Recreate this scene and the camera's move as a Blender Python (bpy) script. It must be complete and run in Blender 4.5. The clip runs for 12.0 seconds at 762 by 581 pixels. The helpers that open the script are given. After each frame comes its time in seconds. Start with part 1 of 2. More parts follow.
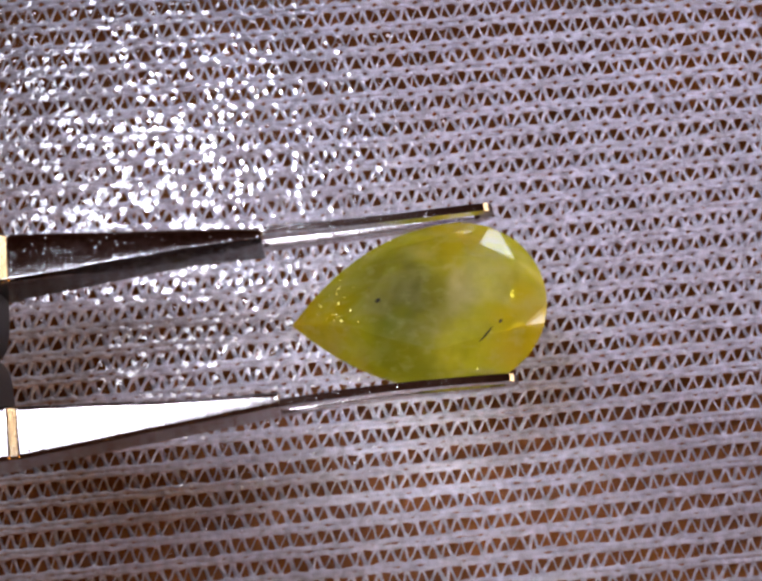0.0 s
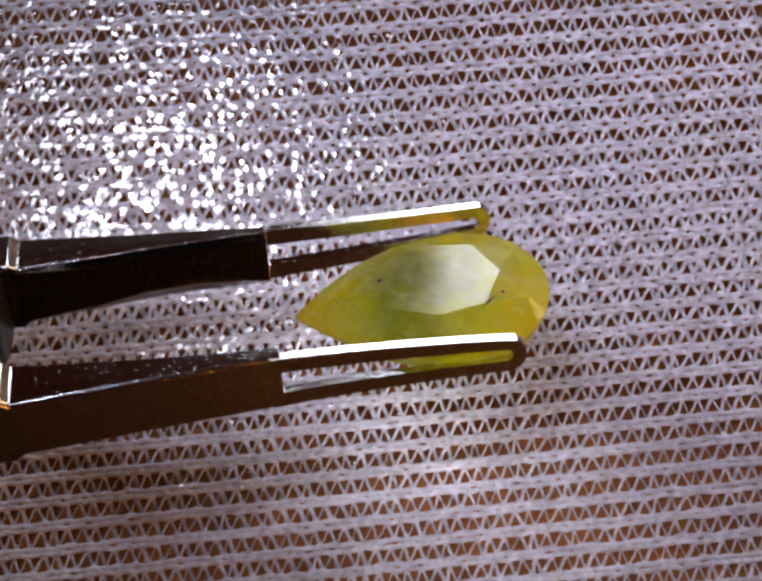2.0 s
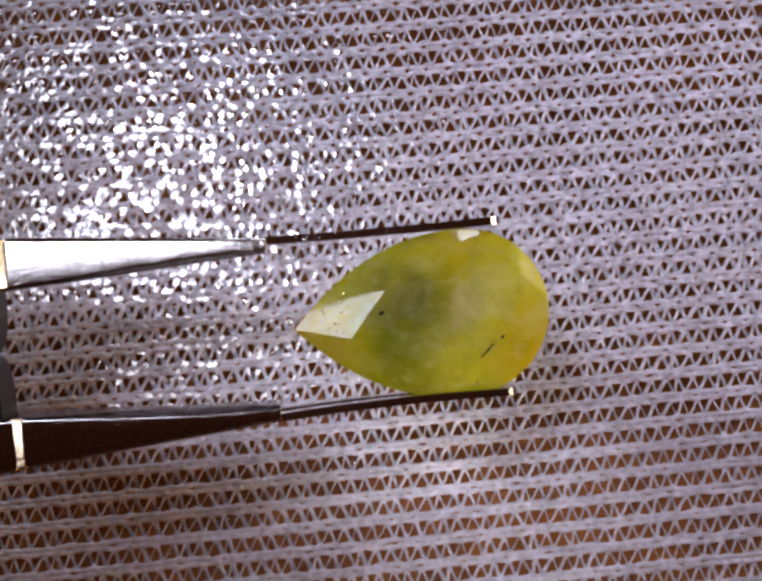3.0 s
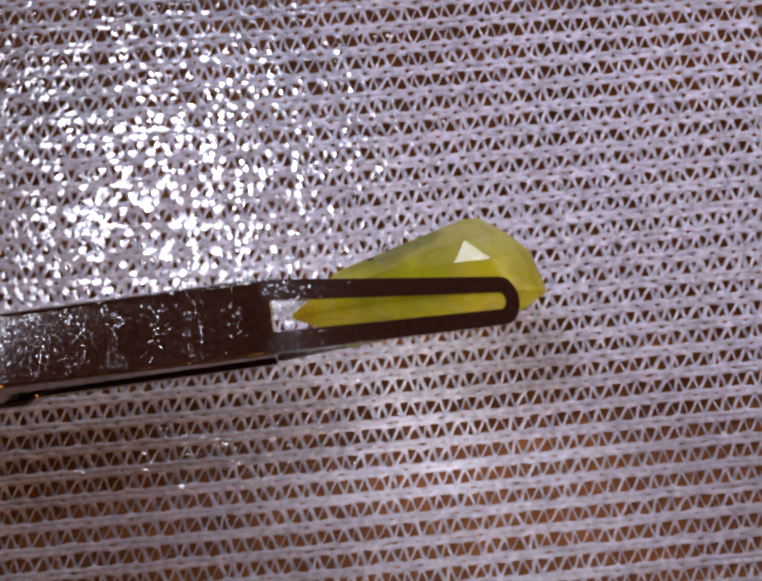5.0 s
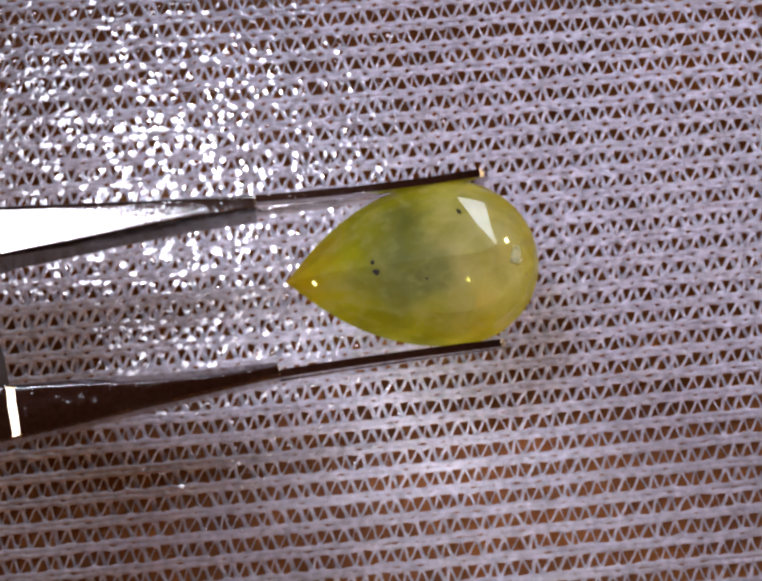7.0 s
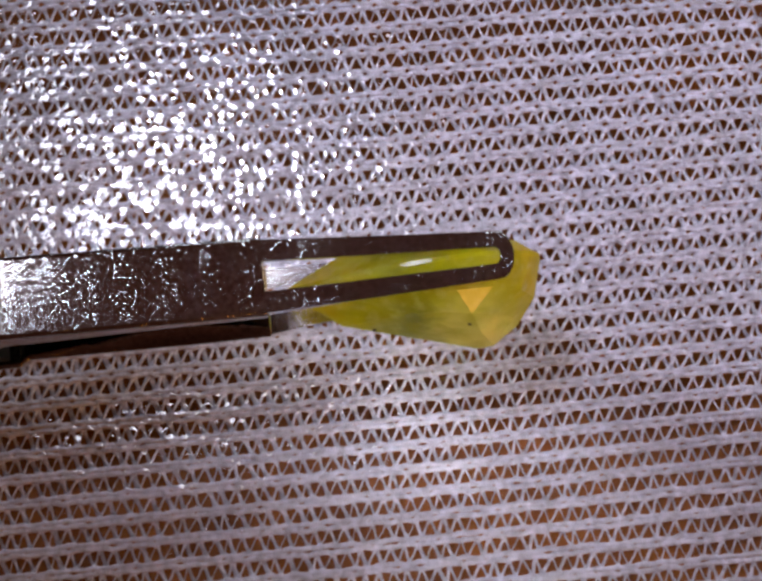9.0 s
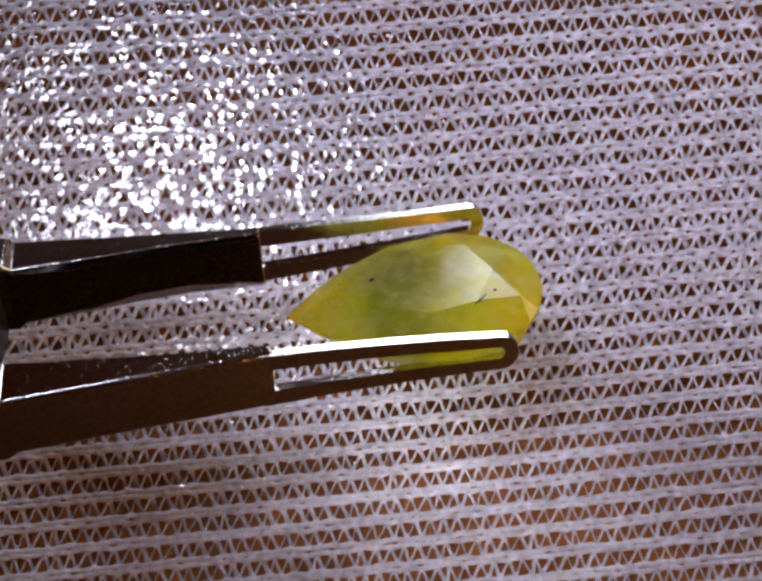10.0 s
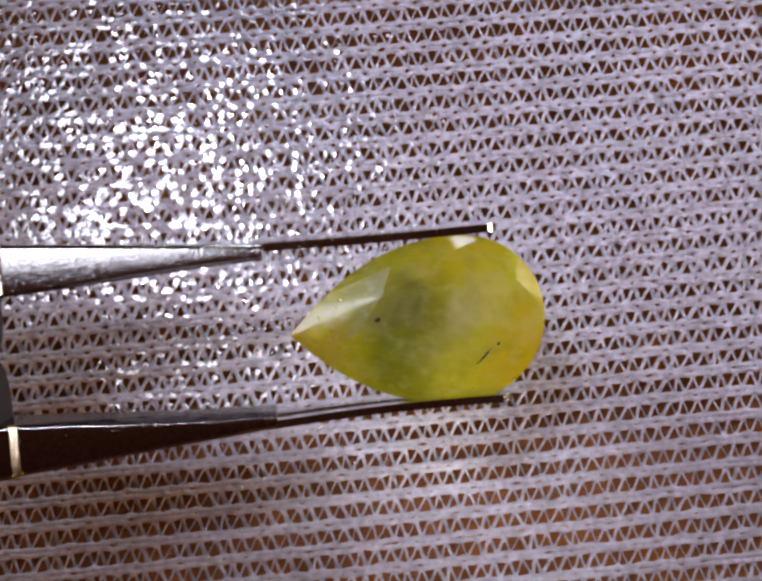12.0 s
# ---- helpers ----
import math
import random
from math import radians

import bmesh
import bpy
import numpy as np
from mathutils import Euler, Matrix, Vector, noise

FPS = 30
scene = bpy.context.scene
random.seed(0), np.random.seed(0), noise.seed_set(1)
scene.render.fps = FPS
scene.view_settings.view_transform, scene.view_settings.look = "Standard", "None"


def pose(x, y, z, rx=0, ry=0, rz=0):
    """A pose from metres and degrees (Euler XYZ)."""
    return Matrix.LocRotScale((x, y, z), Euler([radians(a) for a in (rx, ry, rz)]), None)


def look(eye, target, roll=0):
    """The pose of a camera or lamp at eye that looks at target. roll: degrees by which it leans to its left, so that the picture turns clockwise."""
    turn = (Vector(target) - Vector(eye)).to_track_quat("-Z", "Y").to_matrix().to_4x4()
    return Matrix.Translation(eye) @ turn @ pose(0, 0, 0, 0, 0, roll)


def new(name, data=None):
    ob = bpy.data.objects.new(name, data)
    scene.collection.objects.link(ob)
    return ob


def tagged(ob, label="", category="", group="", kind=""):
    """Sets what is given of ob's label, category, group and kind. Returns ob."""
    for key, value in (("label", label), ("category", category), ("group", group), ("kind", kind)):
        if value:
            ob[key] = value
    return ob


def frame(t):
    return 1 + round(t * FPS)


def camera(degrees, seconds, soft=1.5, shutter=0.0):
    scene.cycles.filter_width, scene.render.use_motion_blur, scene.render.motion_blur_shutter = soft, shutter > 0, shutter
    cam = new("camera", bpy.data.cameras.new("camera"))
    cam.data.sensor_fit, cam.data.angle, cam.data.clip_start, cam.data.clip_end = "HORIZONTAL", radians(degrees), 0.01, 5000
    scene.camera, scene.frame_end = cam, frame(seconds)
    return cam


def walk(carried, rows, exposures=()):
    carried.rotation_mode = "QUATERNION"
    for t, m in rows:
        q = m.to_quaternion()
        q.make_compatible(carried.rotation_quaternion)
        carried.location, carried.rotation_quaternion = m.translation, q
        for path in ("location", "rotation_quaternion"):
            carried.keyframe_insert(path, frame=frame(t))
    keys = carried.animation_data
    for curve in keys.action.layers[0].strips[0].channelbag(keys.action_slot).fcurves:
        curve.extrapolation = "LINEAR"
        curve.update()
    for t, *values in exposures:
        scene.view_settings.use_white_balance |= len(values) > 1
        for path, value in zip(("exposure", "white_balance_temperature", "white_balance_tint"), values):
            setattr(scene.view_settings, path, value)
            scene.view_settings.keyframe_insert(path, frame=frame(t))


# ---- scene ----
MM = 0.001
HEIGHT = 9.6     # the stone's middle above the cloth, in mm
DISTANCE = 54.32  # from the lens to the stone's middle, in mm
LEAN = 6.0        # the microscope leans by this many degrees
RISE = Matrix.Translation((0, 0, HEIGHT * MM)) @ pose(0, 0, 0, LEAN, 0, 0)

cam = camera(30.46, 12.0, soft=3.2)
EYE = RISE @ pose(0, 0, DISTANCE * MM)
walk(cam, [(0.0, EYE), (12.0, EYE)])

# seconds, shift across and up (mm), turn in the picture, dip of the tips, roll about the long axis (degrees)
TURNS = [
    (0.0, -0.243, -0.807, 6.38, 2.49, -13.09),
    (0.5, -0.151, -0.647, 6.25, 2.75, -20.56),
    (1.0, -0.144, -0.491, 7.32, 3.37, -39.51),
    (1.5, -0.130, -0.359, 6.57, 4.37, -46.49),
    (2.0, -0.138, -0.437, 6.54, 4.42, -43.22),
    (2.5, -0.141, -0.732, 6.01, 2.98, -16.81),
    (3.0, -0.151, -1.061, 5.44, 3.15, 1.29),
    (3.2, -0.204, -1.027, 4.89, 1.29, 15.48),
    (4.0, -0.220, -0.950, 6.00, 2.60, 45.00),
    (4.8, -0.232, -0.718, 7.43, 4.18, 77.64),
    (4.9, -0.223, -0.749, 7.54, 4.41, 80.63),
    (5.0, -0.212, -0.752, 7.46, 4.53, 84.82),
    (5.5, -0.247, -0.211, 7.42, 3.48, 114.23),
    (6.0, -0.340, 0.106, 9.12, 3.81, 133.47),
    (6.5, -0.387, 0.504, 8.24, 4.74, 156.40),
    (7.0, -0.429, 0.554, 7.92, 5.56, 172.56),
    (7.2, -0.480, 0.663, 7.14, 6.06, 185.98),
    (8.0, -0.460, 0.780, 7.30, 4.80, 219.50),
    (8.8, -0.448, 0.700, 7.44, 3.55, 252.33),
    (9.0, -0.465, 0.408, 5.69, 4.13, 261.99),
    (9.5, -0.425, 0.045, 6.66, 3.36, 287.00),
    (10.0, -0.425, -0.423, 6.62, 3.66, 314.94),
    (10.5, -0.380, -0.764, 6.37, 2.81, 333.39),
    (11.0, -0.343, -1.052, 5.75, 2.33, 352.24),
    (11.5, -0.318, -1.238, 5.72, 3.12, 363.47),
    (12.0, -0.308, -1.290, 5.41, 3.61, 363.17),
]


def held(row):
    t, x, y, yaw, dip, roll = row
    return t, RISE @ pose(x * MM, y * MM, 0, roll, dip, yaw)


# ---- world and light ----
world = bpy.data.worlds.new("world")
scene.world = world
world.use_nodes = True
world.node_tree.nodes["Background"].inputs[0].default_value = (0.5, 0.5, 0.6, 1)
world.node_tree.nodes["Background"].inputs[1].default_value = 0.05


def area(name, eye, target, power, size, colour, shape="DISK", size_y=None):
    data = bpy.data.lights.new(name, "AREA")
    data.shape, data.size, data.energy, data.color = shape, size, power, colour
    if size_y:
        data.size_y = size_y
    ob = new(name, data)
    ob.matrix_world = look(eye, target)
    return ob


# the microscope's lamp: a small bright core in a wide diffuser
for name, place, power, size in (("lamp_core", (-0.027, 0.0325, 0.130), 0.00208, 0.0125), ("lamp_diffuser", (-0.029, 0.029, 0.131), 0.0020, 0.045)):
    lamp = area(name, place, (0.012, 0.0105, 0), power, size, (0.81, 0.83, 1.0))
    lamp.data.spread = radians(31)
# an added narrow lamp on the near side that brightens the cloth below the stone
near_fill_lamp = area("near_fill_lamp", (0.076, -0.068, 0.092), (0.0020, -0.0046, 0), 0.00029, 0.008, (1.0, 0.98, 0.95))
near_fill_lamp.data.spread = radians(7)
area("window_light", (0.28, 1.38, 0.17), (0, 0, 0.05), 7, 0.66, (0.80, 0.88, 1.0), "RECTANGLE", 0.34)
# added, no window known there: set where the stone's tip facet mirrors it
area("west_facet_light", (-0.80, 0.51, 0.90), (0, 0, 0), 2.6, 0.32, (0.92, 0.94, 1.0), "RECTANGLE", 0.28)
# added warm fill from the east that softens and warms the shadows
area("east_fill_light", (1.32, 0.45, 0.27), (0, 0, 0), 9.5, 2.2, (1.0, 0.71, 0.42), "RECTANGLE", 0.36)
# small added light that whitens facets at the stone's round end
area("east_facet_light", (1.26, 0.07, 0.32), (0, 0, 0), 1.2, 0.23, (1.0, 0.98, 0.92), "RECTANGLE", 0.18)
area("warm_room_lamp", (0.578, -1.0, 0.47), (0, 0, 0), 3.1, 0.31, (1.0, 0.36, 0.06), "RECTANGLE", 0.46)
scene.view_settings.exposure = 0.0


# ---- materials ----
class Nodes:
    """A short way to write a node material."""

    def __init__(self, name):
        self.mat = bpy.data.materials.new(name)
        self.mat.use_nodes = True
        self.tree = self.mat.node_tree
        self.bsdf = self.tree.nodes["Principled BSDF"]
        self.coords = self.add("ShaderNodeTexCoord").outputs["Object"]

    def add(self, kind, **values):
        node = self.tree.nodes.new(kind)
        for key, value in values.items():
            node.inputs[key.replace("_", " ")].default_value = value
        return node

    def link(self, a, b):
        self.tree.links.new(a, b)

    def mapped(self, scale):
        m = self.add("ShaderNodeMapping", Scale=scale)
        self.link(self.coords, m.inputs["Vector"])
        return m.outputs["Vector"]

    def noise(self, scale, detail=4.0, vector=None):
        n = self.add("ShaderNodeTexNoise", Scale=scale, Detail=detail)
        self.link(vector or self.coords, n.inputs["Vector"])
        return n.outputs["Fac"]

    def ramp(self, fac, stops):
        n = self.add("ShaderNodeValToRGB")
        el = n.color_ramp.elements
        while len(el) < len(stops):
            el.new(0.5)
        for e, (p, c) in zip(el, stops):
            e.position, e.color = p, (*c, 1) if len(c) == 3 else c
        self.link(fac, n.inputs["Fac"])
        return n.outputs["Color"]

    def mix(self, fac, a, b):
        n = self.tree.nodes.new("ShaderNodeMix")
        n.data_type = "RGBA"
        for value, i in ((fac, 0), (a, 6), (b, 7)):
            if isinstance(value, (int, float)):
                n.inputs[i].default_value = value
            elif isinstance(value, tuple):
                n.inputs[i].default_value = (*value, 1)
            else:
                self.link(value, n.inputs[i])
        return n.outputs[2]

    def blob(self, centre, radius):
        """1 inside a soft, uneven ball round centre (mm), 0 outside."""
        n = self.add("ShaderNodeTexNoise", Scale=520, Detail=4)
        self.link(self.coords, n.inputs["Vector"])
        w = self.tree.nodes.new("ShaderNodeVectorMath")
        w.operation = "MULTIPLY_ADD"
        w.inputs[1].default_value = [0.0034] * 3
        w.inputs[2].default_value = [-0.0017] * 3
        self.link(n.outputs["Color"], w.inputs[0])
        a = self.tree.nodes.new("ShaderNodeVectorMath")
        self.link(w.outputs[0], a.inputs[0])
        self.link(self.coords, a.inputs[1])
        d = self.tree.nodes.new("ShaderNodeVectorMath")
        d.operation = "DISTANCE"
        d.inputs[1].default_value = [c * MM for c in centre]
        self.link(a.outputs[0], d.inputs[0])
        m = self.add("ShaderNodeMapRange")
        m.interpolation_type = "SMOOTHSTEP"
        for i, v in ((1, 0.15 * radius * MM), (2, radius * MM), (3, 1.0), (4, 0.0)):
            m.inputs[i].default_value = v
        self.link(d.outputs["Value"], m.inputs[0])
        return m.outputs[0]

    def bump(self, height, strength, distance):
        n = self.add("ShaderNodeBump", Strength=strength, Distance=distance)
        self.link(height, n.inputs["Height"])
        self.link(n.outputs["Normal"], self.bsdf.inputs["Normal"])
        return n

    def set(self, **values):
        for key, value in values.items():
            sock = self.bsdf.inputs[key.replace("_", " ")]
            if isinstance(value, bpy.types.NodeSocket):
                self.link(value, sock)
            else:
                sock.default_value = value
        return self


def yarn_material():
    n = Nodes("white_synthetic_yarn")
    col = n.ramp(n.noise(2600, 6), [(0.32, (0.42, 0.40, 0.49)), (0.66, (0.82, 0.80, 0.94))])
    rand = n.add("ShaderNodeNewGeometry").outputs["Random Per Island"]
    col = n.mix(n.ramp(rand, [(0.0, (0, 0, 0)), (1.0, (0.4, 0.4, 0.4))]), col, (0.56, 0.54, 0.66))
    n.set(Base_Color=col, Roughness=0.55)
    n.bump(n.noise(1.0, 5, n.mapped((3500, 9000, 9000))), 0.9, 0.0001)
    return n.mat


def film_material():
    """A clear film: it lets all through and adds its own gloss."""
    n = Nodes("clear_plastic_film")
    tree = n.tree
    tree.nodes.remove(n.bsdf)
    out = [x for x in tree.nodes if x.type == "OUTPUT_MATERIAL"][0]
    # shallow round dents, each with its own glint, over a slow unevenness
    cells = n.add("ShaderNodeTexVoronoi", Scale=2600)
    n.link(n.coords, cells.inputs["Vector"])
    bowl = n.tree.nodes.new("ShaderNodeMath")
    bowl.operation = "POWER"
    bowl.inputs[1].default_value = 2.0
    n.link(cells.outputs["Distance"], bowl.inputs[0])
    height = n.tree.nodes.new("ShaderNodeMath")
    height.operation = "MULTIPLY_ADD"
    height.inputs[1].default_value = 0.8
    n.link(n.noise(1100, 1.0), height.inputs[0])
    n.link(bowl.outputs[0], height.inputs[2])
    bump = n.add("ShaderNodeBump", Strength=1.0, Distance=0.000022)
    n.link(height.outputs[0], bump.inputs["Height"])
    sharp = n.add("ShaderNodeBsdfGlossy", Roughness=0.04)
    n.link(bump.outputs["Normal"], sharp.inputs["Normal"])
    fres = n.add("ShaderNodeFresnel", IOR=2.2)
    shiny = n.ramp(cells.outputs["Color"], [(0.53, (0.03, 0.03, 0.03)), (0.61, (1, 1, 1))])
    gloss = n.tree.nodes.new("ShaderNodeMath")
    gloss.operation = "MULTIPLY"
    n.link(fres.outputs[0], gloss.inputs[0])
    n.link(shiny, gloss.inputs[1])
    mix = n.tree.nodes.new("ShaderNodeMixShader")
    n.link(gloss.outputs[0], mix.inputs[0])
    n.link(n.add("ShaderNodeBsdfTransparent").outputs[0], mix.inputs[1])
    n.link(sharp.outputs[0], mix.inputs[2])
    n.link(mix.outputs[0], out.inputs["Surface"])
    return n.mat


def table_material():
    n = Nodes("brown_mat_board")
    col = n.ramp(n.noise(260, 5), [(0.3, (0.21, 0.054, 0.006)), (0.7, (0.44, 0.135, 0.014))])
    n.set(Base_Color=col, Roughness=0.6)
    n.bump(n.noise(1500, 4), 0.3, 0.0002)
    return n.mat


def steel_material():
    """Bright steel with fine lengthwise scratches and tiny dents that catch the light."""
    n = Nodes("polished_steel")
    scratch = n.noise(1.0, 3, n.mapped((420, 7000, 7000)))
    pits = n.noise(15000, 2.0)
    col = n.ramp(n.noise(5200, 6), [(0.35, (0.52, 0.48, 0.46)), (0.6, (0.68, 0.64, 0.62))])
    rough = n.ramp(n.noise(6000, 4), [(0.4, (0.05, 0.05, 0.05)), (0.7, (0.10, 0.10, 0.10))])
    n.set(Base_Color=col, Metallic=1.0, Roughness=rough)
    cells = n.add("ShaderNodeTexVoronoi", Scale=8200)
    n.link(n.coords, cells.inputs["Vector"])
    dent = n.add("ShaderNodeMapRange")
    dent.interpolation_type = "SMOOTHSTEP"
    for i, v in ((1, 0.0), (2, 0.34), (3, 0.0), (4, 1.0)):
        dent.inputs[i].default_value = v
    n.link(cells.outputs["Distance"], dent.inputs[0])
    dents = n.mix(n.ramp(cells.outputs["Color"], [(0.42, (0, 0, 0)), (0.60, (1, 1, 1))]), (1, 1, 1), dent.outputs[0])
    n.bump(n.mix(0.42, n.mix(0.86, scratch, pits), dents), 1.0, 0.0000135)
    return n.mat


def gem_material():
    n = Nodes("cloudy_yellow_gem")
    cloud = n.noise(520, 9)
    veil = n.noise(1.0, 6, n.mapped((420, 1100, 1100)))
    col = n.ramp(cloud, [(0.36, (0.45, 0.46, 0.005)), (0.5, (0.82, 0.82, 0.010)), (0.62, (0.93, 0.91, 0.07))])
    col = n.mix(n.ramp(veil, [(0.54, (0, 0, 0)), (0.72, (0.45, 0.45, 0.45))]), col, (0.78, 0.74, 0.30))
    col = n.mix(n.blob((3.8, 0.0, -3.4), 5.0), col, (0.97, 0.95, 0.50))
    col = n.mix(n.blob((1.0, 0.4, 0.8), 3.2), col, (0.30, 0.32, 0.06))
    col = n.mix(n.blob((3.1, 0.2, 1.0), 1.6), col, (0.50, 0.46, 0.09))
    col = n.mix(n.blob((-3.2, 0.1, -0.2), 2.8), col, (0.90, 0.62, 0.004))
    col = n.mix(n.blob((-2.0, -1.7, -0.6), 1.7), col, (0.80, 0.56, 0.004))
    col = n.mix(n.blob((6.1, -1.4, 0.2), 3.0), col, (0.92, 0.70, 0.008))
    col = n.mix(n.blob((3.6, 3.0, 0.3), 2.6), col, (0.88, 0.68, 0.01))
    col = n.mix(n.blob((1.0, 0.2, -2.5), 2.3), col, (0.38, 0.44, 0.20))
    col = n.mix(n.blob((1.3, -1.5, -1.8), 1.6), col, (0.13, 0.19, 0.07))
    col = n.mix(n.blob((1.2, -2.0, 0.2), 2.3), col, (0.34, 0.38, 0.006))
    col = n.mix(n.blob((4.1, 0.35, 0.9), 1.7), col, (0.97, 0.93, 0.50))
    col = n.mix(n.blob((1.2, 0.1, 0.8), 1.9), col, (0.10, 0.125, 0.04))
    col = n.mix(n.blob((0.7, -1.2, 0.6), 1.5), col, (0.17, 0.27, 0.008))
    col = n.mix(n.blob((1.6, 0.5, -2.3), 1.7), col, (0.22, 0.30, 0.15))
    # milky wisps, drawn out and folded
    wisp = n.add("ShaderNodeTexNoise", Scale=1.0, Detail=4, Distortion=0.35)
    n.link(n.mapped((240, 460, 460)), wisp.inputs["Vector"])
    col = n.mix(n.ramp(wisp.outputs["Fac"], [(0.42, (0, 0, 0)), (0.50, (0.28, 0.28, 0.28)), (0.55, (0.04, 0.04, 0.04)), (0.62, (0, 0, 0)), (0.72, (0.4, 0.4, 0.4))]), col, (0.90, 0.86, 0.44))
    # fine mottling: darker fissures and pale specks
    col = n.mix(n.ramp(n.noise(900, 8), [(0.46, (0, 0, 0)), (0.62, (0.40, 0.40, 0.40))]), col, (0.40, 0.41, 0.010))
    pale = n.noise(1.0, 7, n.mapped((1700, 2300, 2300)))
    col = n.mix(n.ramp(pale, [(0.54, (0, 0, 0)), (0.70, (0.35, 0.35, 0.35))]), col, (0.97, 0.93, 0.48))
    rough = n.ramp(cloud, [(0.3, (0.03, 0.03, 0.03)), (0.7, (0.14, 0.14, 0.14))])
    n.set(Base_Color=col, Roughness=rough, IOR=1.76, Specular_IOR_Level=0.38, Transmission_Weight=0.62)
    # the milky body lets light through to the other side
    milk = n.add("ShaderNodeBsdfTranslucent")
    n.link(n.mix(0.40, col, (1.0, 0.96, 0.22)), milk.inputs["Color"])
    both = n.add("ShaderNodeMixShader", Fac=0.36)
    n.link(n.bsdf.outputs[0], both.inputs[1])
    n.link(milk.outputs[0], both.inputs[2])
    out = [x for x in n.tree.nodes if x.type == "OUTPUT_MATERIAL"][0]
    n.link(both.outputs[0], out.inputs["Surface"])
    return n.mat


def flake_glint_material():
    n = Nodes("golden_flake_glint")
    n.set(Base_Color=n.ramp(n.noise(5000, 3), [(0.3, (0.86, 0.78, 0.24)), (0.7, (0.98, 0.93, 0.50))]), Metallic=0.9, Roughness=0.18)
    return n.mat


def plain(name, low, high, scale, rough=0.7):
    n = Nodes(name)
    n.set(Base_Color=n.ramp(n.noise(scale, 4), [(0.3, low), (0.7, high)]), Roughness=rough)
    return n.mat


YARN, FILM, TABLE, STEEL, GEM = yarn_material(), film_material(), table_material(), steel_material(), gem_material()
BLACK = plain("blackened_steel", (0.004, 0.004, 0.004), (0.010, 0.009, 0.009), 900, 0.32)


# the dark reflections of the arms' inner faces are put into this steel's colour
def dark_reflect_steel_material():
    n = Nodes("dark_reflect_steel")
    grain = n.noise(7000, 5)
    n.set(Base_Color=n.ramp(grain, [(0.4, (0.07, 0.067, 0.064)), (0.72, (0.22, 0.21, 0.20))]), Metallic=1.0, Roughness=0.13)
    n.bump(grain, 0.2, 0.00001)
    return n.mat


DARK_REFLECT, FLAKE_GLINT = dark_reflect_steel_material(), flake_glint_material()
DARK = plain("black_mineral_speck", (0.01, 0.01, 0.008), (0.03, 0.025, 0.02), 4000)
WALL = plain("warm_plaster", (0.098, 0.029, 0.016), (0.14, 0.041, 0.022), 3)
BENCH = plain("dark_brown_bench", (0.030, 0.011, 0.006), (0.05, 0.019, 0.010), 40, 0.5)
WOOD = plain("brown_floor_wood", (0.08, 0.035, 0.016), (0.12, 0.055, 0.025), 8)


# ---- mesh helpers ----
from mathutils.bvhtree import BVHTree


def part(name, bm, material, parent=None, label="", smooth=False, even=False):
    """Link a bmesh, given in mm, as one mesh object; even: broad faces stay flat between rounded edges."""
    mesh = bpy.data.meshes.new(name)
    bmesh.ops.scale(bm, vec=(MM, MM, MM), verts=bm.verts)
    bmesh.ops.recalc_face_normals(bm, faces=bm.faces)
    bm.edges.index_update()
    creased = {e.index for e in bm.edges if e.calc_face_angle(0) > 0.3}
    bm.to_mesh(mesh)
    bm.free()
    if smooth:
        for e in mesh.edges:
            e.use_edge_sharp = e.index in creased
        mesh.polygons.foreach_set("use_smooth", [True] * len(mesh.polygons))
    if even:
        mesh.polygons.foreach_set("use_smooth", [True] * len(mesh.polygons))
        lean = [Vector() for _ in mesh.vertices]
        for face in mesh.polygons:
            for i in face.vertices:
                lean[i] += face.normal * (face.area * 1e6) ** 2
        mesh.normals_split_custom_set_from_vertices([n.normalized() for n in lean])
    mesh.materials.append(material)
    ob = new(name, mesh)
    ob.parent = parent
    return tagged(ob, label) if label else ob


def box(lo, hi, bevel=0.0):
    bm = bmesh.new()
    bmesh.ops.create_cube(bm, size=1)
    for v in bm.verts:
        v.co = [lo[i] + (v.co[i] + 0.5) * (hi[i] - lo[i]) for i in range(3)]
    if bevel:
        bmesh.ops.bevel(bm, geom=bm.edges[:], offset=bevel, segments=2, affect="EDGES", profile=0.5)
    return bm


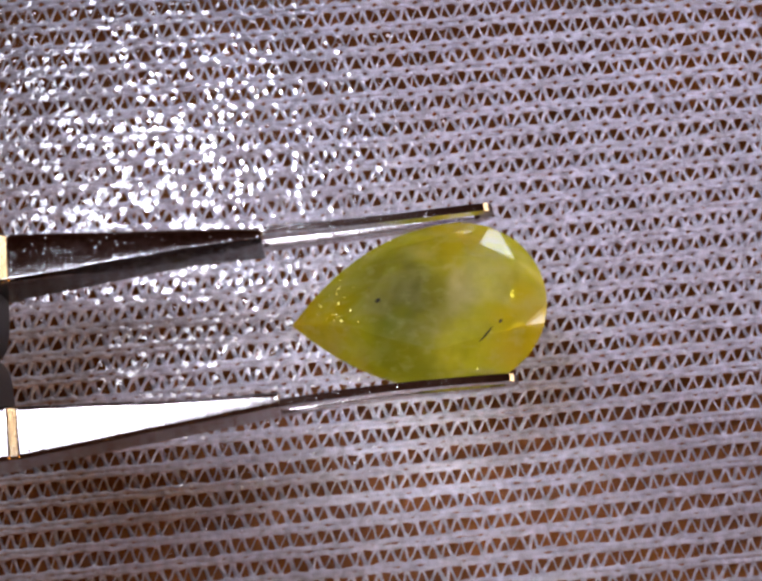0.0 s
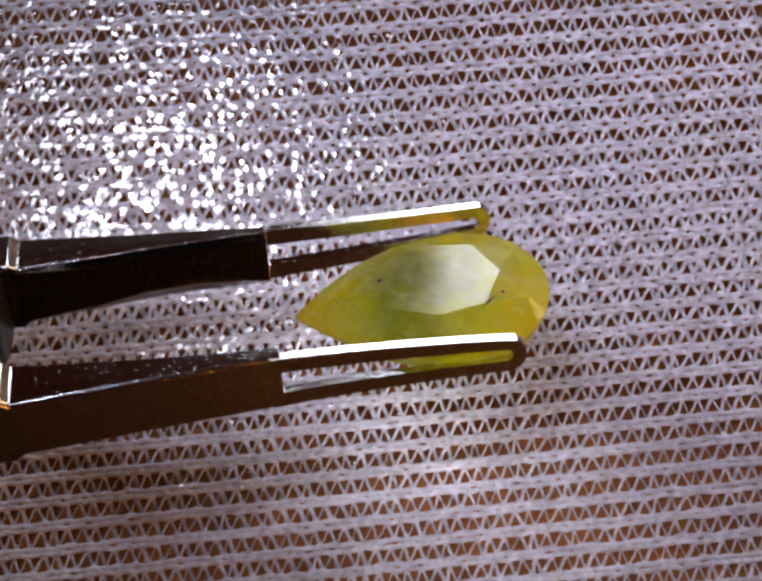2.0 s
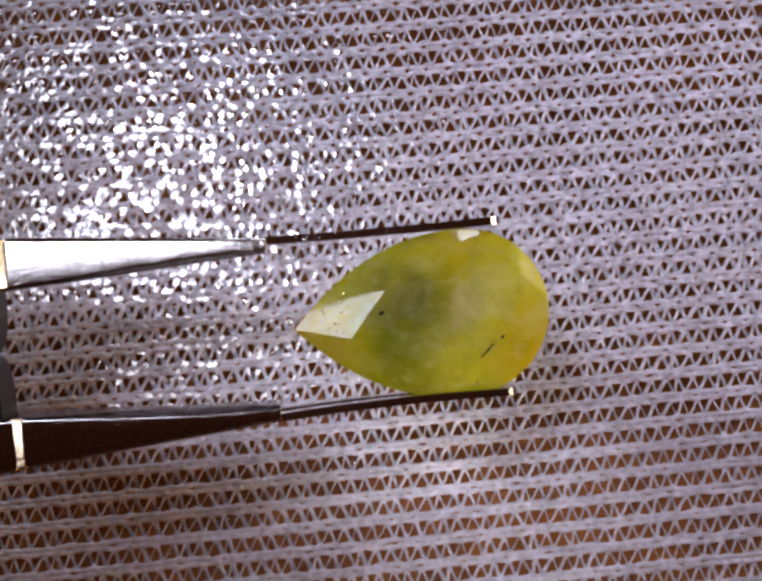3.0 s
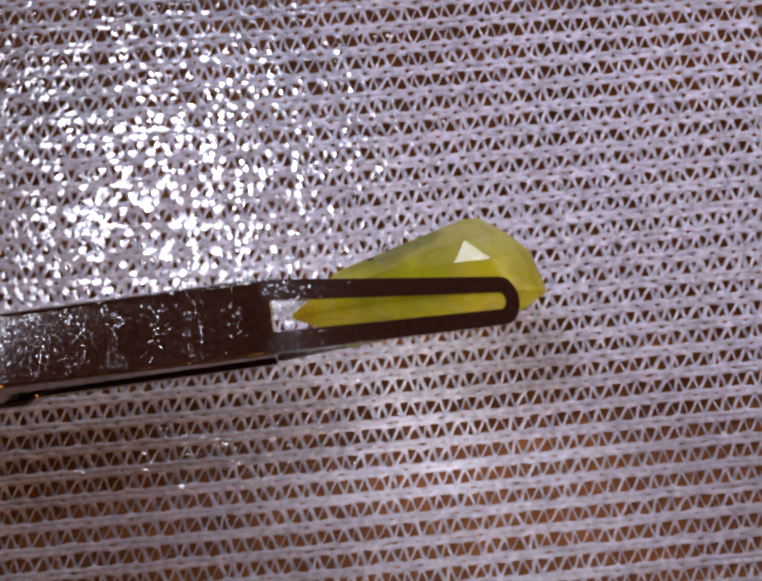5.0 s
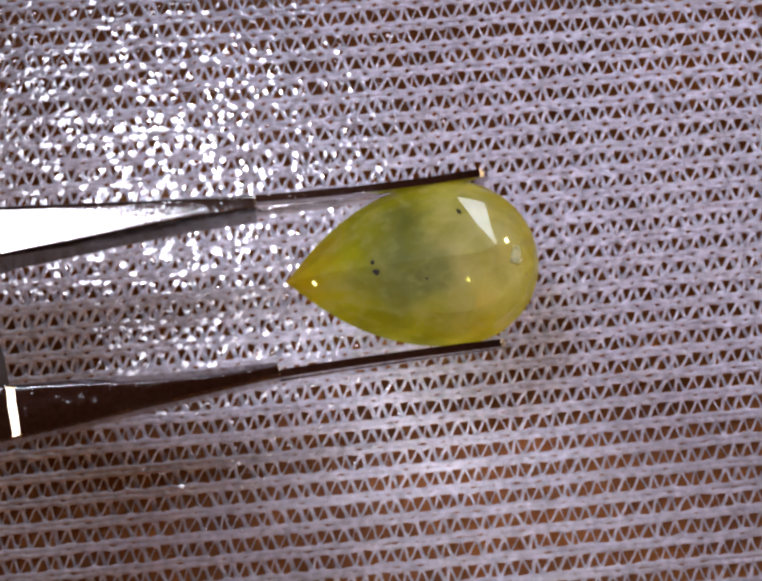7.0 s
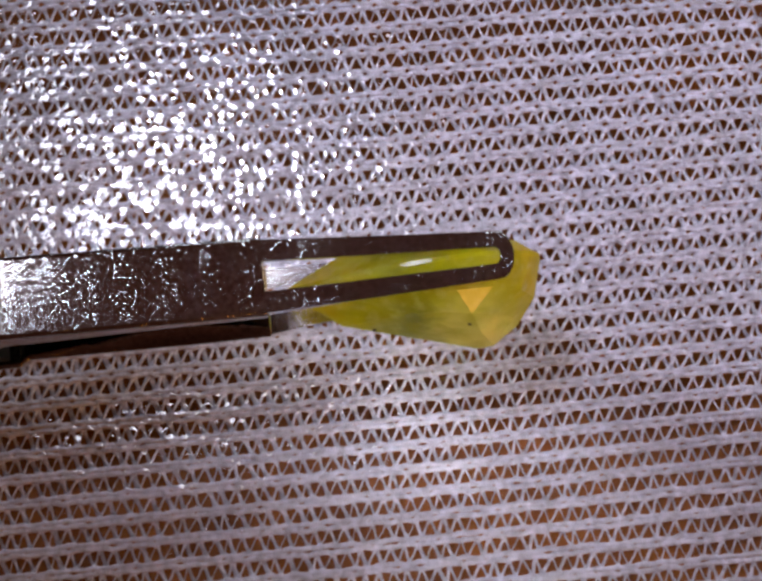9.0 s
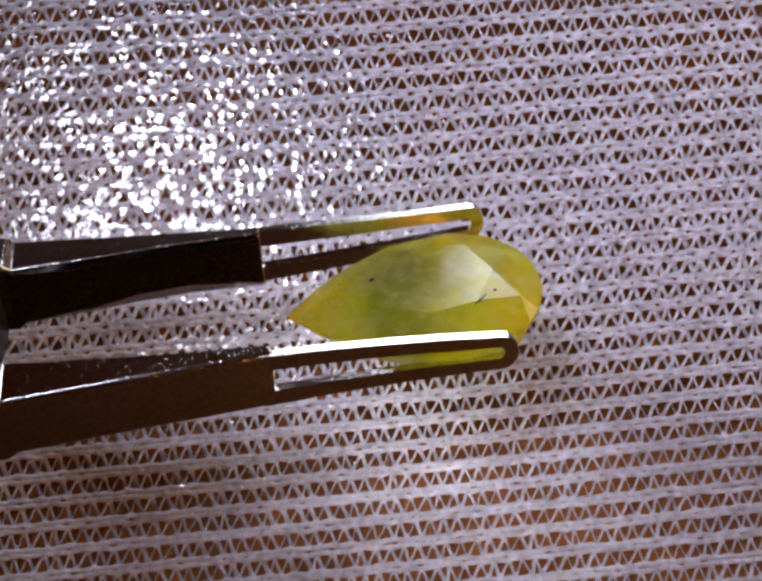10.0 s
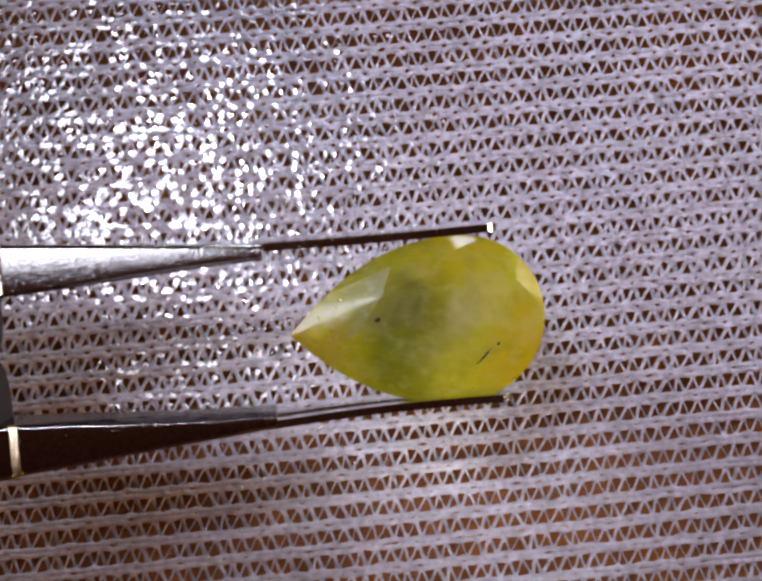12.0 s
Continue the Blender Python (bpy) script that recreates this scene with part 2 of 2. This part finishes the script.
# ---- the room round the bench ----
def room():
    w, h, t = 1500, 1650, 60
    for name, lo, hi, mat in (
        ("floor", (-w, -w, -750 - t), (w, w, -750), WOOD),
        ("ceiling", (-w, -w, h), (w, w, h + t), WALL),
        ("wall_north", (-w, w, -750), (w, w + t, h), WALL),
        ("wall_south", (-w, -w - t, -750), (w, -w, h), WALL),
        ("wall_east", (w, -w, -750), (w + t, w, h), WALL),
        ("wall_west", (-w - t, -w, -750), (-w, w, h), WALL),
    ):
        tagged(part(name, box(lo, hi), mat), "plain warm wall of the room", "room", kind="structure")
    tagged(part("table_top", box((-600, -400, -30), (600, 400, -3.5), 3), BENCH), "dark brown table board", "table", kind="structure")
    # the mat touches the cloth on the near side; its far side is sunk to darken the holes in the camera's view
    mat = box((-33, -27, -3.496), (33, 27, -0.45))
    cut = [e for e in mat.edges if abs(e.verts[0].co.y - e.verts[1].co.y) > 1]
    bmesh.ops.subdivide_edges(mat, edges=cut, cuts=26, use_grid_fill=True)
    for v in mat.verts:
        if v.co.z > -1:
            u = min(max((v.co.y + 9) / 11, 0), 1)
            v.co.z = -0.26 - (1.16 - 0.012 * v.co.y) * u * u * (3 - 2 * u)
    tagged(part("mat", mat, TABLE), "brown mat under the white open-work cloth, sunk on the far side", "mat")


# ---- the open-work cloth ----
# one repeat of the knit along a row, and where its zigzag turns at the upper and the lower edge
REPEAT, UPPER, LOWER = 2.03, (0.02, 0.31, 0.67), (0.21, 0.48, 0.82)


def row_y(k, x):
    """The middle of the k-th row of holes at x, in mm: the rows fan and sag a little."""
    return (14.1076 + 0.07450 * x + 0.000132 * x * x - k) / (0.87740 + 0.000802 * x)


def tube(verts, faces, line, ry, rz, sides=6, flare=0.0):
    """A yarn along a line of points, its section an ellipse; flare: how much wider its ends are."""
    start = len(verts)
    for i, p in enumerate(line):
        a, b = line[max(i - 1, 0)], line[min(i + 1, len(line) - 1)]
        dx, dy = b[0] - a[0], b[1] - a[1]
        n = math.hypot(dx, dy) or 1.0
        for s in range(sides):
            wide = ry * (1 + flare * abs(2 * i / (len(line) - 1) - 1) ** 3)
            c, d = math.cos(2 * math.pi * s / sides) * wide, math.sin(2 * math.pi * s / sides) * rz
            verts.append(((p[0] - dy / n * c) * MM, (p[1] + dx / n * c) * MM, (p[2] + d) * MM))
    for i in range(len(line) - 1):
        for s in range(sides):
            a, b = start + i * sides + s, start + i * sides + (s + 1) % sides
            faces.append((a, b, b + sides, a + sides))


def yarns(name, verts, faces, parent):
    mesh = bpy.data.meshes.new(name)
    mesh.from_pydata(verts, [], faces)
    mesh.polygons.foreach_set("use_smooth", [True] * len(faces))
    mesh.materials.append(YARN)
    ob = new(name, mesh)
    ob.parent = parent
    return ob


def cloth():
    rnd = random.Random(4)
    ob = tagged(new("open_work_cloth"), "white open-work knitted cloth lying on a brown mat", "cloth")
    left, right = -28.0, 28.0
    for k in range(-5, 34):
        # the dense band above the k-th row of holes: yarns that part at small slits
        verts, faces = [], []
        n = int((right - left) / 0.1)
        slim = 0.062 + 0.0062 * min(max(k - 2, 0), 9) - 0.0078 * min(max(k - 13, 0), 7)
        near = min(max((k - 13) / 6, 0), 1)  # towards the near side every second thread is the stronger one
        shift = 8.4 + 0.175 * k
        slit = [max(0.0, math.sin(4 * math.pi * (left + i * 0.1 - shift) / REPEAT + 0.8 * noise.noise((i * 0.15, k * 5.0, 2)))) ** 2 for i in range(n)]
        for side in (-1, 1):
            line = []
            for i in range(n):
                x = left + i * 0.1
                y = row_y(k - 0.5, x) + side * (0.108 + (0.135 - 0.085 * near) * slit[i]) + (0.05 + 0.03 * near) * noise.noise((x * 1.3, k * 7.1, side))
                line.append((x, y, 0.04 * noise.noise((x * 2, k * 3.3, side + 9))))
            tube(verts, faces, line, 0.124 + 0.0030 * min(max(k, 0), 11) - 0.028 * near, 0.05, 8)
        yarns("band", verts, faces, ob)
        # the steep zigzag thread of the k-th row
        verts, faces = [], []
        ends = []
        for c in range(int((left - shift) / REPEAT) - 1, int((right - shift) / REPEAT) + 1):
            for up, low in zip(UPPER, LOWER):
                for edge, y in ((up, 0.42), (low, -0.42)):
                    x = shift + (c + edge) * REPEAT + rnd.uniform(-0.05, 0.05)
                    ends.append((x, row_y(k, x) + y))
        for c, (a, b) in enumerate(zip(ends, ends[1:])):
            lean = near * min(max((2 - a[0]) / 6, -1), 1) * (0.3 if c % 2 == 0 else -0.3)
            thick = max(0.024, slim * (1.1 if c % 2 == 0 else 0.8) * (1 + lean) + rnd.uniform(-0.025, 0.025))
            line = []
            for j in range(7):
                u = j / 6
                bow = 0.05 * math.sin(math.pi * u)
                line.append((a[0] + (b[0] - a[0]) * u + rnd.uniform(-0.015, 0.015), a[1] + (b[1] - a[1]) * u, bow * (1 if c % 2 else -1) - 0.02 - 0.06 * near))
            tube(verts, faces, line, thick, 0.045, flare=1.1)
        tagged(yarns("zigzag_threads", verts, faces, ob), kind="stuff")
    film = bmesh.new()
    bmesh.ops.create_grid(film, x_segments=60, y_segments=44, size=1)
    for v in film.verts:
        x, y = v.co.x * 28, v.co.y * 21
        v.co = (x, y, 0.19 + 0.03 * noise.noise((x * 0.6, y * 0.9, 3)))
    part("clear_film", film, FILM, ob, "clear glossy film over the knit", smooth=True)
    # scale the knit about the lens so its rows keep their place in the camera's view
    view_scale = 0.9493
    ob.matrix_world = Matrix.Translation((0, -5.68 * (1 - view_scale) * MM, 0)) @ Matrix.Scale(view_scale, 4)
    return ob


# ---- the tweezers ----
STEP = -4.06
# x, outer y, inner y, half width
ARM = [(-3.98, 3.49, 2.90, 1.46), (-5.2, 3.60, 2.83, 1.47), (-7.0, 3.75, 2.74, 1.48), (-9.0, 3.92, 2.62, 1.48), (-11.3, 4.13, 2.49, 1.49), (-13.65, 4.34, 2.37, 1.50), (-13.95, 4.37, 2.33, 1.76),
       (-22, 4.95, 2.9, 1.8), (-40, 6.2, 4.8, 2.6), (-70, 6.6, 5.4, 4.2), (-95, 4.2, 3.0, 4.4), (-112, 1.5, 0.3, 3.6), (-120, 1.1, 0.0, 3.2)]


def arm_mesh(side):
    bm = bmesh.new()
    loops = []
    for x, outer, inner, w in ARM:
        c = min(0.12, (outer - inner) * 0.2)
        bevel = math.sin(math.pi * min(1.0, (-3.3 - x) / 9.0)) if x > -12 else 0.0
        e, f = c + 0.72 * bevel, c + 0.09 * bevel
        under = c + (0.26 if side > 0 else 0.09) * bevel
        top = (0.075 if side > 0 else 0.012) * (outer - inner)
        low = (0.12 if side > 0 else 0.025) * (outer - inner)
        mid, swell = (outer + inner) / 2, 0.022 * (outer - inner)
        ring = [(outer, -w + c + low), (outer + 0.03, 0), (outer, w - c - top), (outer - c, w - top), (mid, w - top / 2 + swell), (inner + f, w),
                (inner, w - e), (inner, -w + e), (inner + under, -w), (mid, -w + low / 2 - swell), (outer - c, -w + low)]
        loops.append([bm.verts.new((x, side * y, z)) for y, z in ring])
    n = len(loops[0])
    for a, b in zip(loops, loops[1:]):
        for i in range(n):
            f = bm.faces.new((a[i], a[(i + 1) % n], b[(i + 1) % n], b[i]))
            # inner faces that should reflect darkness take the darker steel
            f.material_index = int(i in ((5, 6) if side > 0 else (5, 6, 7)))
    bm.faces.new(loops[0])
    bm.faces.new(loops[-1])
    bmesh.ops.recalc_face_normals(bm, faces=bm.faces)
    edges = [e for e in bm.edges if e.calc_face_angle(0) > 0.5 and max(v.co.x for v in e.verts) > -24]
    bmesh.ops.bevel(bm, geom=edges, offset=0.05, segments=2, affect="EDGES", profile=0.5)
    return bm


def tip_mesh(side, end, drift, bow):
    """The thin slotted tip: a tapered plate with a round end and a long slot; drift: how far its end strays sideways; bow: how far it bends inward."""
    def plate(x0, x1, w0, w1, arc, corner):
        pts = []
        n = 9
        for i in range(n):
            u = i / (n - 1)
            pts.append((x0 + (x1 - arc - x0) * u, -(w0 + (w1 - w0) * u)))
        for i in range(1, 10):
            a = math.pi * (i / 10 - 0.5)
            pts.append((x1 - arc + arc * math.cos(a), w1 * math.sin(a)))
        for i in range(n):
            u = 1 - i / (n - 1)
            pts.append((x0 + (x1 - arc - x0) * u, w0 + (w1 - w0) * u))
        for i in range(1, 4):
            u = 1 - i / 2
            pts.append((x0 - corner * (1 - u * u), w0 * 0.8 * u))
        return pts
    outer = plate(STEP - 0.35, end, 1.37, 0.89, 0.62, 0.0)
    inner = plate(STEP + 0.02, end - 0.5, 0.56, 0.31, 0.24, 0.10)
    bm = bmesh.new()
    rings = []
    for pts in (outer, inner):
        for half in (0.15, -0.15):
            ring = []
            for x, z in pts:
                u = (x - STEP) / (end - STEP)
                ring.append(bm.verts.new((x, side * (3.36 - 0.04 * u - 4 * bow * u * (1 - u) + half), z + drift * u)))
            rings.append(ring)
    n = len(outer)
    for a, b in ((0, 2), (1, 3), (0, 1), (2, 3)):
        for i in range(n):
            bm.faces.new((rings[a][i], rings[a][(i + 1) % n], rings[b][(i + 1) % n], rings[b][i]))
    edges = [e for e in bm.edges if e.calc_face_angle(0) > 0.9]
    bmesh.ops.recalc_face_normals(bm, faces=bm.faces)
    bmesh.ops.bevel(bm, geom=edges, offset=0.07 if side > 0 else 0.135, segments=3 if side > 0 else 6, affect="EDGES", profile=0.5)
    return bm


def guide_mesh(side):
    """The inward hump behind the wedge; the humps of both arms nearly meet."""
    bm = bmesh.new()
    outline = []
    for i in range(13):
        a = math.pi / 2 * i / 12
        outline.append((-14.35 - 0.55 * (1 - math.cos(a)) ** 1.5, 2.6 - 2.55 * math.sin(a)))
    outline += [(-21.0, 0.05), (-22.0, 1.0), (-22.0, 3.0), (-14.4, 3.0)]
    tops = [[bm.verts.new((x, side * y, z)) for x, y in outline] for z in (-1.45, 1.45)]
    n = len(outline)
    for i in range(n):
        bm.faces.new((tops[0][i], tops[0][(i + 1) % n], tops[1][(i + 1) % n], tops[1][i]))
    bm.faces.new(tops[0])
    bm.faces.new(tops[1])
    rims = [e for e in bm.edges if e.calc_face_angle(0) > 1.0]
    bmesh.ops.bevel(bm, geom=rims, offset=0.09, segments=2, affect="EDGES", profile=0.5)
    return bm


def tweezers():
    ob = tagged(new("slotted_tweezers"), "polished steel gem tweezers with slotted tips gripping a yellow stone", "tweezers")
    for side, end, drift, bow in ((1, 5.03, 0.58, 0.05), (-1, 5.18, -0.06, 0.12)):
        arm = part("arm", arm_mesh(side), STEEL, ob, even=True)
        arm.data.materials.append(DARK_REFLECT)
        part("tip", tip_mesh(side, end, drift, bow), STEEL, arm, "thin steel tip with a long slot", smooth=True)
        part("guide_block", guide_mesh(side), BLACK, arm, "black rounded guide block")
    return ob


# ---- the stone ----
def pear(n):
    """The girdle's outline, n points at even steps: a sharp end at x = -3.23 and a round end at x = 6.7."""
    fine = []
    for i in range(2001):
        a = 2 * math.pi * i / 2000
        d = 9.93 * (0.5 - 0.5 * math.cos(a))
        h = 3.25 * (1 - (1 - d / 6.6) ** 2.2) if d < 6.6 else 3.25 * math.sqrt(max(0, 1 - ((d - 6.6) / 3.33) ** 2))
        fine.append(Vector((-3.23 + d, (h if a <= math.pi else -h) - 0.17 + 0.010 * d)))
    steps = [0.0]
    for p, q in zip(fine, fine[1:]):
        steps.append(steps[-1] + (q - p).length)
    return [fine[int(np.searchsorted(steps, steps[-1] * i / n))] for i in range(n)]


def gem_mesh():
    bm = bmesh.new()
    girdle = pear(64)

    def add(x, y, z):
        bm.verts.new((x, y, z + 0.03 * (x - 2.0)))

    def scaled(p, s, z, cx, keel=False):
        # the belly is fuller towards the round end
        full = 1 + (0.45 if z > -1.5 else 0.23) * min(max((p.x - 2.5) / 3.0, 0), 1) * (1 - abs(p.y) / 3.4) - 0.20 * min(max((1.5 - p.x) / 3.0, 0), 1) if z < -1 else 1
        if z < -1 and p.x < 2.5 and not keel:
            full -= 0.10
        add(cx + s * (p.x - cx), s * (p.y + 0.1) - 0.1, z * full)

    for step, p in enumerate(girdle):
        add(p.x, p.y, 0.08)
        add(p.x, p.y, -0.08)
        if step % 2:
            continue
        i = step // 2
        if i % 4 == 0:
            if i:
                scaled(p, 0.585, 1.02, 2.05)
            scaled(p, 0.40, -2.55, 3.1, i == 0)
        if i % 4 == 2 and i not in (2, 30):
            scaled(p, 0.84, 0.66, 2.05)
        if i % 2:
            scaled(p, 0.89, -1.16, 3.0)
        else:
            scaled(p, 0.68, -2.02, 3.05, i == 0)
    add(3.9, 0.1, -3.14)
    # the table's corner at the sharp end lies off the middle
    add(-1.1, -0.66, 1.0)
    hull = bmesh.ops.convex_hull(bm, input=bm.verts[:])
    loose = {v for v in hull["geom_interior"] + hull["geom_unused"] if isinstance(v, bmesh.types.BMVert)}
    bmesh.ops.delete(bm, geom=list(loose), context="VERTS")
    bmesh.ops.dissolve_limit(bm, angle_limit=radians(1.5), verts=bm.verts[:], edges=bm.edges[:])
    return bm


def speck_mesh(length, width, seed):
    bm = bmesh.new()
    bmesh.ops.create_icosphere(bm, subdivisions=2, radius=1)
    for v in bm.verts:
        r = 1 + 0.5 * noise.noise(v.co * 1.6 + Vector((seed, 0, 0)))
        v.co = (v.co.x * length * r, v.co.y * width * r, v.co.z * width * 0.6 * r)
    return bm


def flakes(tree):
    """Bright thin flakes just under the crown: a dusting near the sharp end, and larger added chips that stand in for
    inner reflections at the round end.
    """
    rnd = random.Random(11)
    spots = [(rnd.gauss(-1.5, 0.5), rnd.gauss(0.2, 0.75), rnd.uniform(0.012, 0.04), 1) for _ in range(44)]
    # added chips, tilted towards the lamp, where the stone shines from within
    spots += [(4.05, 0.75, 0.20, 1), (4.30, 0.35, 0.34, 1), (4.10, -0.05, 0.22, 1), (3.75, -0.45, 0.13, 1), (3.95, 0.45, 0.12, 1), (4.55, 1.95, 0.13, 1), (4.8, 2.05, 0.07, 1)]
    spots += [(4.95, -1.45, 0.13, 1), (5.25, -1.35, 0.19, 1), (5.55, -1.30, 0.10, 1), (3.55, -2.75, 0.12, 1), (4.2, -2.85, 0.1, 1)]
    spots += [(5.15, 0.25, 0.42, -1), (5.35, 0.55, 0.25, -1), (5.0, -0.2, 0.16, -1), (5.75, 1.0, 0.08, -1), (-2.2, 0.1, 0.12, -1)]
    bm = bmesh.new()
    for x, y, size, side in spots:
        hit = tree.ray_cast(Vector((x, y, 9 * side)), Vector((0, 0, -side)))[0]
        if hit is None:
            continue
        small = size < 0.05
        stray = 0.10 if small else 0.03
        hit.z -= side * (0.0 if small or side < 0 else rnd.uniform(0.04, 0.15))
        face = Vector((rnd.gauss(-0.08 if side > 0 else -0.2, stray), rnd.gauss(-0.06 if side > 0 else 0.035, stray), side)).normalized()
        turn = face.to_track_quat("Z", "Y")
        corners = rnd.choice((4, 5, 6))
        ring = [hit + turn @ Vector((size * rnd.uniform(0.5, 1.2) * math.cos(2 * math.pi * i / corners), size * rnd.uniform(0.5, 1.2) * math.sin(2 * math.pi * i / corners), 0)) for i in range(corners)]
        low = bm.verts.new(hit - face * 0.03)
        verts = [bm.verts.new(p + face * 0.012) for p in ring]
        bm.faces.new(verts)
        for a, b in zip(verts, verts[1:] + verts[:1]):
            bm.faces.new((a, low, b))
    return bm


def gemstone():
    bm = gem_mesh()
    tree = BVHTree.FromBMesh(bm)
    ob = part("pear_cut_gemstone", bm, GEM)
    tagged(ob, "cloudy yellow-green pear cut gemstone with dark specks", "gemstone")
    # x, y, which face of the stone, turn, length, width
    for x, y, face, turn, length, width in ((0.15, 0.2, 1, 20, 0.10, 0.06), (4.05, -1.6, 1, 42, 0.26, 0.035), (4.67, -1.14, 1, 30, 0.08, 0.04),
                                            (0.1, 0.15, -1, 20, 0.13, 0.09), (0.0, -0.2, -1, 80, 0.09, 0.06), (3.5, -1.6, -1, 60, 0.14, 0.05), (1.9, 0.7, -1, 5, 0.05, 0.04)):
        place = tree.ray_cast(Vector((x, y, 9 * face)), Vector((0, 0, -face)))[0]
        speck = part("dark_inclusion", speck_mesh(length * 1.3, width * 1.3, x), DARK, ob, "tiny black speck in the stone", smooth=True)
        speck.matrix_local = pose(x * MM, y * MM, (place.z - 0.01 * face) * MM, 0, 0, turn)
    tagged(part("golden_dust_glints", flakes(tree), FLAKE_GLINT, ob), "tiny golden flakes, and added chips that stand in for the stone's inner glints", kind="stuff")
    return ob


room()
cloth()
pliers = tweezers()
stone = gemstone()


def motions():
    walk(pliers, [held(row) for row in TURNS])
    walk(stone, [held(row) for row in TURNS])


motions()
